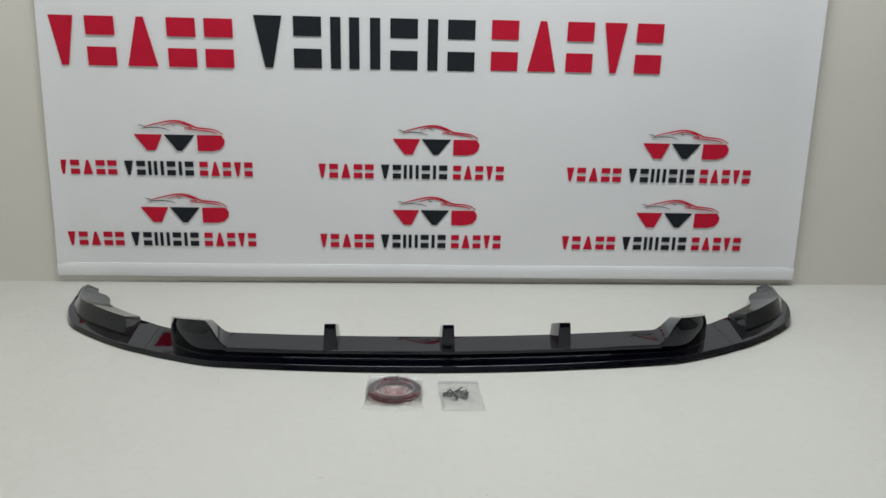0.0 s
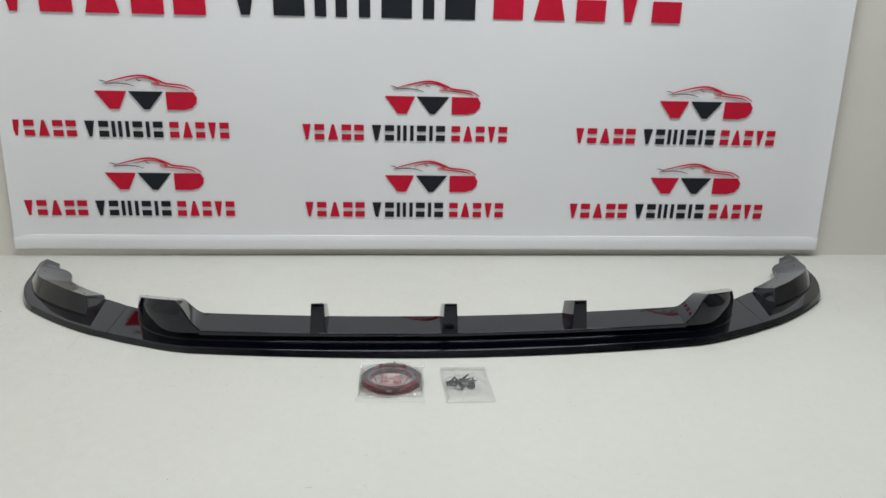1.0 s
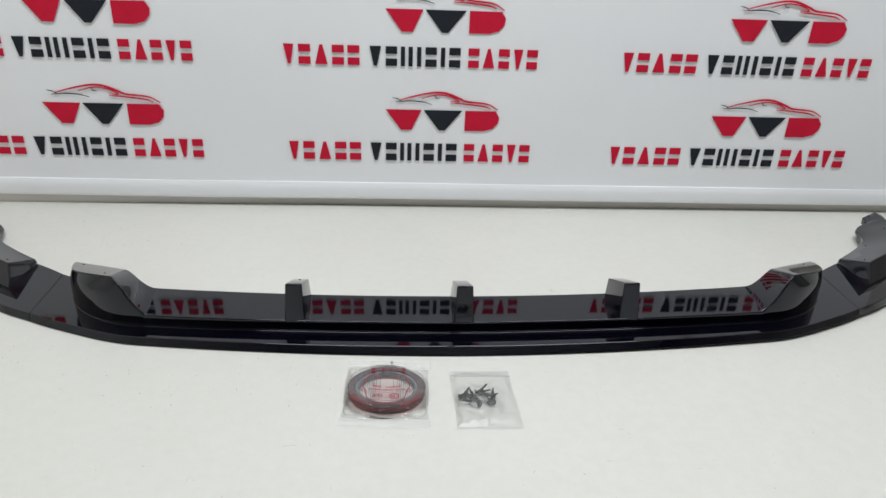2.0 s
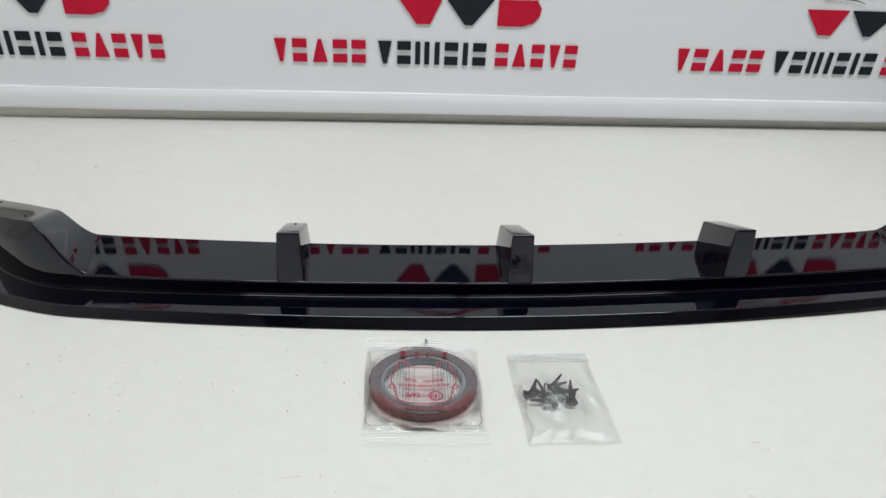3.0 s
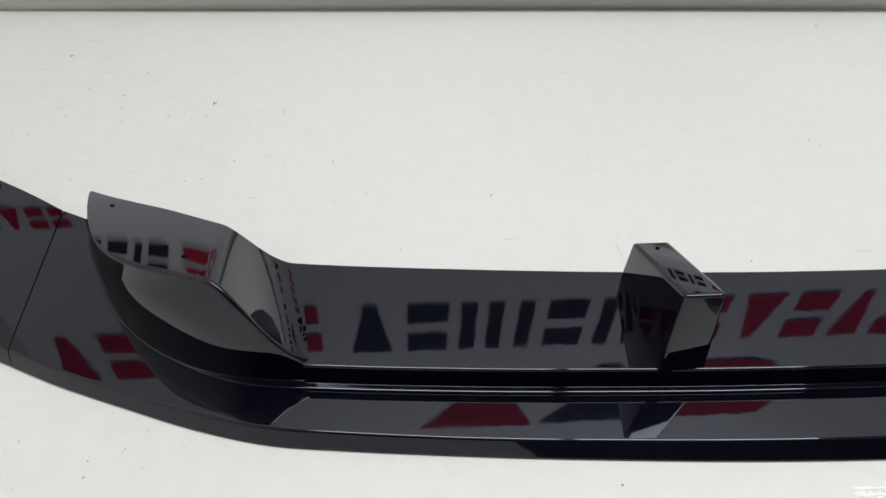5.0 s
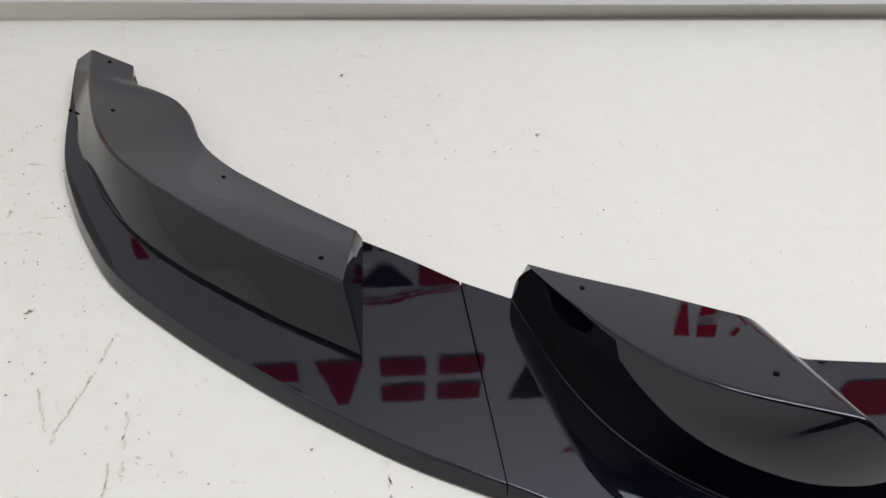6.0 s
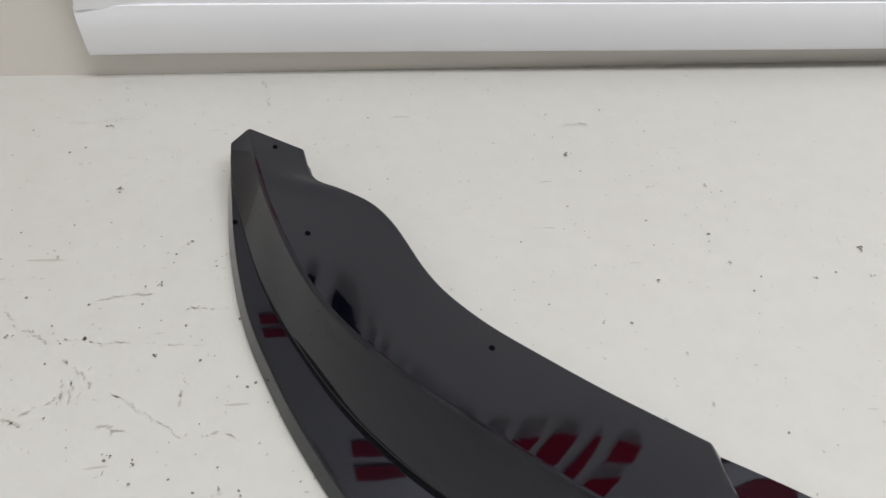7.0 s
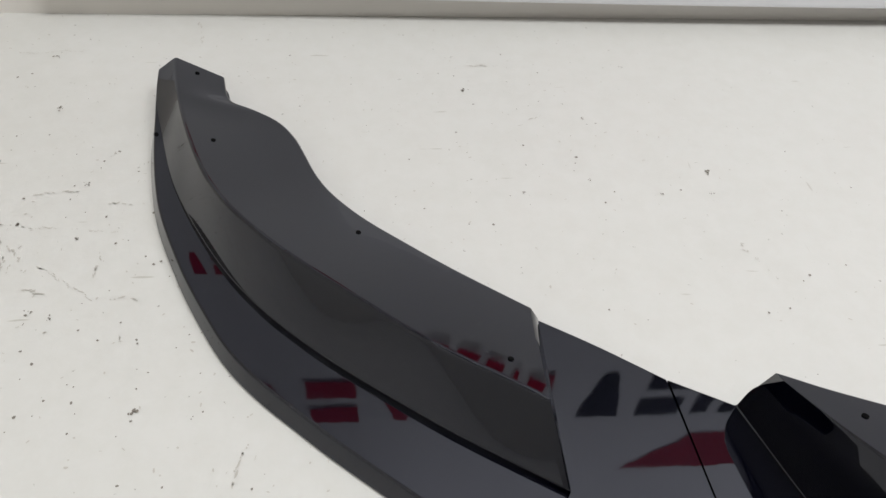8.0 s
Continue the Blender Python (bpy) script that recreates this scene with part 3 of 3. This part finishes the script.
def packet():
    top = empty("tape_packet", pose(*TAPE_AT, 0.0, 0, 0, -2.0), "clear plastic packet with red print holding a roll of tape", "packet")
    nx, ny = 64, 80
    bm = bmesh.new()
    upper = []
    for j in range(ny + 1):
        y = PF + (PB - PF) * j / ny
        ru = []
        for i in range(nx + 1):
            x = -PW + 2 * PW * i / nx
            edge = min(1.0, min(PW - abs(x), y - PF, PB - y) / 0.006)
            crease = 0.0018 * noise.noise((x * 28, y * 40, 7.7)) - 0.0036 * abs(noise.noise((x * 55 + y * 20, y * 50, 3.1))) - 0.0012 * abs(noise.noise((x * 110 - y * 50, y * 100, 8.1))) + 0.0016
            z = 0.0008 + max(0.0006, film_height(x, y) + crease * (1.5 if math.hypot(x, y / OVAL) > 0.051 else 0.12)) * max(0.15, edge)
            wob = 0.0016 * noise.noise((x * 20, y * 20, 1.0))
            ru.append(bm.verts.new((x + wob, y + wob, z)))
        upper.append(ru)
    for j in range(ny):
        for i in range(nx):
            bm.faces.new((upper[j][i], upper[j][i + 1], upper[j + 1][i + 1], upper[j + 1][i]))
    part("film", bm, FILM, top, "clear crinkled film")
    for y0, y1, n, name in ((PB - 0.0075, PB + 0.0105, 6, "top_seal"), (PF - 0.0115, PF + 0.002, 5, "bottom_seal")):
        secs = []
        for k in range(33):
            x = -PW * 1.03 + 2.06 * PW * k / 32
            sec = []
            for q in range(n * 6 + 1):
                s = q / (n * 6)
                y = y0 + (y1 - y0) * s
                sec.append((x, y + 0.0012 * noise.noise((x * 30, s * 2, 9)), 0.0022 + 0.0007 * math.sin(s * n * 2 * math.pi) + 0.002 * abs(noise.noise((x * 25, y * 25, 5)))))
            secs.append(sec)
        part(name, loft(secs, caps=False), CRIMP, top, "ribbed milky heat seal").visible_shadow = False
    part("hang_notch", block(bmesh.new(), 0.002, 0.0045, PB + 0.003, PB + 0.0075, 0.0045, 0.0052), FILM_GREY, top, "small dark notch")
    return top


pack = packet()


def film_print(name, pts, width, mat, closed=False, smooth_line=False):
    """A printed line that lies on the packet's film."""
    if closed:
        pts = pts + [pts[0]]
    pts = [(1.08 * a, (1.08 * b - 0.0015) * OVAL) for a, b in pts]
    pts = [tuple(p) for p in (catmull([(a, b, 0) for a, b in pts], 0)[0][::4, :2] if smooth_line else pts)]
    bm = bmesh.new()
    for a, b in zip(pts, pts[1:]):
        a, b = Vector((*a, 0)), Vector((*b, 0))
        n = max(1, int((b - a).length / 0.004))
        side = Vector((-(b - a).y, (b - a).x, 0)).normalized() * width / 2
        ext = (b - a).normalized() * width * 0.4
        rows = []
        for k in range(n + 1):
            p = a.lerp(b, k / n) + (ext if k == n else -ext if k == 0 else Vector())
            z = 0.0008 + film_height(p.x, p.y) + 0.0012
            rows.append([bm.verts.new((p.x + s * side.x, p.y + s * side.y, z)) for s in (-1, 1)])
        for r, s in zip(rows, rows[1:]):
            bm.faces.new((r[0], r[1], s[1], s[0]))
    return part(name, bm, mat, pack, "", 0)


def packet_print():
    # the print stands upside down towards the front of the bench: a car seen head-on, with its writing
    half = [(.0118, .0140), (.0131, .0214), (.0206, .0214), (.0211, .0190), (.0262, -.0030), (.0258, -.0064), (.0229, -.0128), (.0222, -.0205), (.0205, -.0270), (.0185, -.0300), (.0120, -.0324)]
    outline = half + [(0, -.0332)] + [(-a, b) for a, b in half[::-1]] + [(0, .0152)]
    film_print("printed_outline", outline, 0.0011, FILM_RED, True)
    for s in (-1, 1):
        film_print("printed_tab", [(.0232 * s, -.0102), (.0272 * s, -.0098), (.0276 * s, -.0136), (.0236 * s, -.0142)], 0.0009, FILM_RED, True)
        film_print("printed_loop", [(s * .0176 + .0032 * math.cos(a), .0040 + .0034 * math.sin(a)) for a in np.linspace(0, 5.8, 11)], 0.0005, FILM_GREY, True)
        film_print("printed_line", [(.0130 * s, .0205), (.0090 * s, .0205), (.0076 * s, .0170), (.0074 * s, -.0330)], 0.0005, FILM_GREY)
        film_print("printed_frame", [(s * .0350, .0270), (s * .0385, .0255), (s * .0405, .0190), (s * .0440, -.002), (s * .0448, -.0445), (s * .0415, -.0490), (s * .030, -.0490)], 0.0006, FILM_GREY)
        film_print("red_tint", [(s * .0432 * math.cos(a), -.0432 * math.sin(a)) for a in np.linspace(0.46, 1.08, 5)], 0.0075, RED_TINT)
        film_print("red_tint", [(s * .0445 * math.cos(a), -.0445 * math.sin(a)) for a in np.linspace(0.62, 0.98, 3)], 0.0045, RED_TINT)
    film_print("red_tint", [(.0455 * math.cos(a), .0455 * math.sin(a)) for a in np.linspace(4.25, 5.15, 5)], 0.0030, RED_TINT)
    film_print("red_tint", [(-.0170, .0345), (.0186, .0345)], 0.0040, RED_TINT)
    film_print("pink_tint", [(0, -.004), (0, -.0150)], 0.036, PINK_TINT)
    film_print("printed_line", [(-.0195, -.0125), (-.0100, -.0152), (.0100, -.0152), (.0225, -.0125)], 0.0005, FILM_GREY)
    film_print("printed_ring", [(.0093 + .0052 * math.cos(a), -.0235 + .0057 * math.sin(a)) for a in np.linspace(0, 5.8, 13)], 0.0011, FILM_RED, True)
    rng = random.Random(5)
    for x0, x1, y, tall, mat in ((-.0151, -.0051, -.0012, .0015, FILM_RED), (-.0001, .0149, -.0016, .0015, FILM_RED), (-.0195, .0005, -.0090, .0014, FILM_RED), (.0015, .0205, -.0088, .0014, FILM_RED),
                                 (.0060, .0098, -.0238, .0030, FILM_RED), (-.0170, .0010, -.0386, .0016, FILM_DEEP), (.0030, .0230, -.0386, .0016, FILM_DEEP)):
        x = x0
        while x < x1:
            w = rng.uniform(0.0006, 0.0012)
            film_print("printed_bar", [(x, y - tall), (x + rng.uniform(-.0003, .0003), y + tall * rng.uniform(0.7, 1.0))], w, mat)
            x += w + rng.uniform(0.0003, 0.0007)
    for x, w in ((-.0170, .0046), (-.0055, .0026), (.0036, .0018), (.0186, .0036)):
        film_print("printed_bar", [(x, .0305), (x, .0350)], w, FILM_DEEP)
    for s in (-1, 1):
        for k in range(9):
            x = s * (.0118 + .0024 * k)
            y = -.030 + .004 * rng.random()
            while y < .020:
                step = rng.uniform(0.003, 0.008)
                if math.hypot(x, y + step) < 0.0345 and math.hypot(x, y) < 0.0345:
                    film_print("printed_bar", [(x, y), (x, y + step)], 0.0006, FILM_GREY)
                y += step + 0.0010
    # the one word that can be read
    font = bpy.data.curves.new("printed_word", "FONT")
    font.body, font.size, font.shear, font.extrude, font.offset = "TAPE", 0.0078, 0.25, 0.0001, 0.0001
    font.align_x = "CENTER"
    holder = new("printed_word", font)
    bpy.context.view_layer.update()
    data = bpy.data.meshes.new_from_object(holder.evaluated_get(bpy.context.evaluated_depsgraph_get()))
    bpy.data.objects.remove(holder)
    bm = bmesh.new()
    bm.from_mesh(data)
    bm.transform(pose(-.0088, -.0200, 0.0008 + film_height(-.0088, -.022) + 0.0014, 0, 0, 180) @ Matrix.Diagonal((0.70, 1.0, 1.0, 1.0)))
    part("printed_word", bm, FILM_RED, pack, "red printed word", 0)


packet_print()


# ---- bag of screws ----
def zip_bag():
    top = empty("zip_bag", pose(0.3255, -0.6415, 0.0, 0, 0, -0.5), "small clear zip bag of black screws", "plastic bag")
    w, f, b = 0.0385, -0.0545, 0.0545
    bm = bmesh.new()
    grid = []
    for j in range(61):
        y = f + (b - f) * j / 60
        row = []
        for i in range(45):
            x = -w + 2 * w * i / 44
            edge = min(1.0, min(w - abs(x), y - f, b - y) / 0.010)
            pile = 0.0095 * math.exp(-((x + 0.003) / 0.019) ** 2 - ((y + 0.002) / 0.020) ** 2)
            crease = 0.003 * noise.noise((x * 30, y * 24, 2.2)) - 0.0045 * abs(noise.noise((x * 42 + y * 30, y * 36 - x * 24, 4.0))) + 0.0022
            crease -= 0.0018 * ease(-y / 0.03) * abs(noise.noise((x * 90 - y * 60, y * 80 + x * 50, 6.3)))
            z = 0.0012 + max(0.0004, pile + 0.003 + crease) * max(0.08, edge)
            row.append(bm.verts.new((x + 0.0025 * noise.noise((y * 25, 1, 2)) - 0.002 * (y / b), y + 0.0022 * noise.noise((x * 30, 5, 1)), z)))
        grid.append(row)
    for r, s in zip(grid, grid[1:]):
        for i in range(44):
            bm.faces.new((r[i], r[i + 1], s[i + 1], s[i]))
    part("film", bm, BAG_FILM, top, "clear crinkled film")
    part("zip_strip", block(bmesh.new(), -w + 0.002, w - 0.001, b - 0.0130, b - 0.0117, 0.0034, 0.0042, 0.0004), CRIMP, top, "milky zip strip").visible_shadow = False
    part("mouth_band", block(bmesh.new(), -w, w - 0.003, b - 0.0105, b - 0.0010, 0.0038, 0.0041), CRIMP, top, "milky band above the zip").visible_shadow = False
    return top


def screw(x, y, z, yaw, tilt, mat):
    ob = empty("screw", pose(x, y, z, 0, tilt, yaw), "small black self-tapping screw in the bag", "screw", "screws in the bag")
    bm = bmesh.new()
    bmesh.ops.create_cone(bm, cap_ends=True, segments=10, radius1=0.0021, radius2=0.0008, depth=0.019, matrix=pose(0.0105, 0, 0, 0, 90, 0))
    part("shank", bm, mat, ob)
    bm = bmesh.new()
    bmesh.ops.create_cone(bm, cap_ends=True, segments=14, radius1=0.0042, radius2=0.0030, depth=0.0024, matrix=pose(0, 0, 0, 0, 90, 0))
    part("head", bm, mat, ob)
    pts = [(0.003 + 0.014 * k / 60, (0.0028 - 0.0016 * k / 60) * math.cos(k * 0.75), (0.0028 - 0.0016 * k / 60) * math.sin(k * 0.75)) for k in range(61)]
    curve = bmesh.new()
    rows = []
    for p in pts:
        rows.append([curve.verts.new((p[0] + dx, p[1] * s, p[2] * s)) for dx, s in ((-0.0004, 0.6), (0, 1.0), (0.0004, 0.6))])
    for r, s in zip(rows, rows[1:]):
        for i in range(2):
            curve.faces.new((r[i], r[i + 1], s[i + 1], s[i]))
    part("thread", curve, mat, ob)
    return ob


zip_bag()
rng = random.Random(11)
for k in range(16):
    a = rng.uniform(0, 6.283)
    r = 0.0160 * math.sqrt(rng.random())
    yaw = rng.choice((75, 95, 110, 125, 140, 60, 165, 15)) + rng.uniform(-12, 12)
    x = 0.3180 + r * 1.2 * math.cos(a) - 0.009 * math.cos(radians(yaw))
    y = -0.6430 + r * 0.9 * math.sin(a) - 0.009 * math.sin(radians(yaw))
    screw(x, y, 0.0042 + 0.0006 * (k // 3), yaw, rng.uniform(-16, 4), ZINC if k in (4, 9) else STEEL)


# ---- grit and scuffs on the floor ----
def scuffs():
    bm = bmesh.new()
    rng = random.Random(3)

    def sliver(x, y, length, width, angle, z=0.0004):
        c, s = math.cos(angle), math.sin(angle)
        n, bend = 4, rng.uniform(-0.25, 0.25) * length
        pts = []
        for side in (1, -1):
            for k in (range(n + 1) if side == 1 else range(n, -1, -1)):
                q = k / n - 0.5
                t = width * (1 - (2 * q) ** 2) * 0.5 + width * 0.08
                lx, ly = q * length, side * t + bend * (0.25 - q * q)
                pts.append(bm.verts.new((x + c * lx - s * ly, y + s * lx + c * ly, z)))
        bm.faces.new(pts)

    def speck(x, y, r):
        n = 6
        bm.faces.new([bm.verts.new((x + r * rng.uniform(0.5, 1.2) * math.cos(6.283 * k / n), y + r * rng.uniform(0.5, 1.2) * math.sin(6.283 * k / n), 0.0004)) for k in range(n)])

    # marks that stand out
    for x, y, r in ((-.231, -.178, .0022), (-.378, -.090, .0030), (.404, -.030, .0022), (.465, -.360, .0026), (-.645, -.113, .0022), (-.664, -.052, .0022), (-.546, -.335, .0028),
                    (-.643, -.112, .0016), (-.596, -.157, .0018), (-.606, -.186, .0016), (-.600, -.229, .0016), (-.608, -.278, .0020), (-.598, -.282, .0014), (-.634, -.218, .0016),
                    (-.669, -.215, .0016), (-.258, -.060, .0014), (-.300, -.123, .0015), (-.266, -.198, .0015), (-.235, -.198, .0014), (-.352, -.195, .0015), (-.309, -.185, .0013)):
        for k in range(5):
            speck(x + rng.gauss(0, r * 0.6), y + rng.gauss(0, r * 0.5), r * rng.uniform(0.15, 0.5))
    for k in range(1500):
        x, y = rng.uniform(-0.95, 1.35), rng.uniform(-1.25, -0.02)
        if rng.random() > (0.8 if x < -0.3 else 0.6 if y < -0.57 else 0.16):
            continue
        if rng.random() < 0.05 and x < -0.3:
            sliver(x, y, rng.uniform(0.0010, 0.004), rng.uniform(0.00015, 0.0004), rng.uniform(0, 3.14))
        else:
            speck(x, y, 0.0002 + 0.0008 * rng.random() ** 3)
    # clusters of scratches beside the end piece
    for cx, cy, n in ((-.60, -.34, 46), (-.63, -.20, 26), (-.20, -.24, 10), (-.33, -.17, 12), (-.48, -.44, 24), (-.30, -.56, 22), (-.10, -.62, 20), (.02, -.60, 16)):
        for k in range(n):
            x, y = rng.gauss(cx, 0.045), rng.gauss(cy, 0.035)
            if rng.random() < 0.06:
                sliver(x, y, rng.uniform(0.001, 0.004), rng.uniform(0.0002, 0.0005), rng.gauss(1.0, 0.5))
            else:
                speck(x, y, rng.uniform(0.0003, 0.0009))
    for k in range(450):
        x, y = -0.95 + 0.65 * rng.random() ** 1.2, rng.uniform(-0.75, -0.02)
        if rng.random() < 0.05:
            sliver(x, y, rng.uniform(0.001, 0.004), rng.uniform(0.0002, 0.0005), rng.gauss(1.2, 0.7))
        else:
            speck(x, y, 0.0003 + 0.0007 * rng.random() ** 2)
    ob = part("scuff_marks", bm, SCUFF, None, "", 0)
    tagged(ob, "dark grit specks and scratch marks on the white bench", "scuffs", kind="stuff")


scuffs()


def scratches():
    """Scratch trails: broken rows of short strokes and crumbs rubbed through the paint."""
    bm = bmesh.new()
    rng = random.Random(8)

    def blot(x, y, length, width, angle):
        c, s = math.cos(angle), math.sin(angle)
        ring = []
        for k in range(8):
            a = 6.283 * k / 8
            lx, ly = 0.5 * length * math.cos(a) * rng.uniform(0.75, 1.1), 0.5 * width * math.sin(a) * rng.uniform(0.6, 1.2)
            ring.append(bm.verts.new((x + c * lx - s * ly, y + s * lx + c * ly, 0.0005)))
        bm.faces.new(ring)

    trails = (
        ((-.495, -.352), (-.510, -.415), 1.3), ((-.525, -.386), (-.512, -.413), 1.3), ((-.481, -.392), (-.471, -.440), 1.3),
        ((-.352, -.433), (-.350, -.461), 1.4), ((-.350, -.461), (-.349, -.501), 1.4), ((-.574, -.004), (-.566, -.034), 1.2),
        ((-.373, -.060), (-.351, -.060), 0.8), ((.124, -.720), (.125, -.731), 1.0), ((1.147, -.336), (1.126, -.394), 1.2),
        ((1.260, -.233), (1.235, -.307), 1.2), ((-.470, -.542), (-.481, -.425), 1.0), ((-.653, -.260), (-.632, -.245), 1.2),
        ((-.690, -.047), (-.640, -.045), 0.5), ((-.232, -.240), (-.222, -.268), 0.9), ((-.345, -.130), (-.330, -.118), 0.8))
    left_trails = (
        ((-.676, -.201), (-.649, -.221), 1.4), ((-.643, -.219), (-.577, -.225), 0.7), ((-.632, -.195), (-.610, -.191), 1.2),
        ((-.638, -.229), (-.628, -.236), 1.4), ((-.638, -.241), (-.636, -.254), 1.3), ((-.633, -.242), (-.631, -.253), 1.3),
        ((-.629, -.240), (-.628, -.253), 1.3), ((-.628, -.235), (-.627, -.246), 1.2), ((-.656, -.259), (-.647, -.263), 2.0),
        ((-.616, -.265), (-.601, -.267), 1.3), ((-.586, -.240), (-.584, -.257), 1.2), ((-.572, -.272), (-.558, -.273), 1.3),
        ((-.613, -.249), (-.580, -.273), 0.7), ((-.590, -.202), (-.577, -.203), 1.1))
    for (xa, ya), (xb, yb), wide in trails + left_trails:
        span = math.hypot(xb - xa, yb - ya)
        q, wander, along = 0.0, 0.0, math.atan2(yb - ya, xb - xa)
        while q < span:
            wander = 0.8 * wander + rng.gauss(0, 0.0006)
            x = xa + (xb - xa) * q / span - math.sin(along) * wander
            y = ya + (yb - ya) * q / span + math.cos(along) * wander
            blot(x, y, rng.uniform(0.0008, 0.0042), wide * rng.uniform(0.0003, 0.0009), along + rng.gauss(0, 0.3))
            q += rng.uniform(0.0004, 0.0030) * (1 if rng.random() < 0.85 else 3)
    for k in range(70):
        blot(-.066 + .163 * k / 70, -.2875 + rng.gauss(0, 0.0003), 0.002, 0.0003, 0.0)
    for k in range(800):
        blot(rng.gauss(-.55, .20), rng.gauss(-.30, .20), rng.uniform(0.0006, 0.0028), rng.uniform(0.0003, 0.0011), rng.uniform(0, 3.14))
    ob = part("scratch_marks", bm, RUB, None, "", 0)
    tagged(ob, "brown scratch trails rubbed through the white bench paint", "scratches", kind="stuff")


scratches()
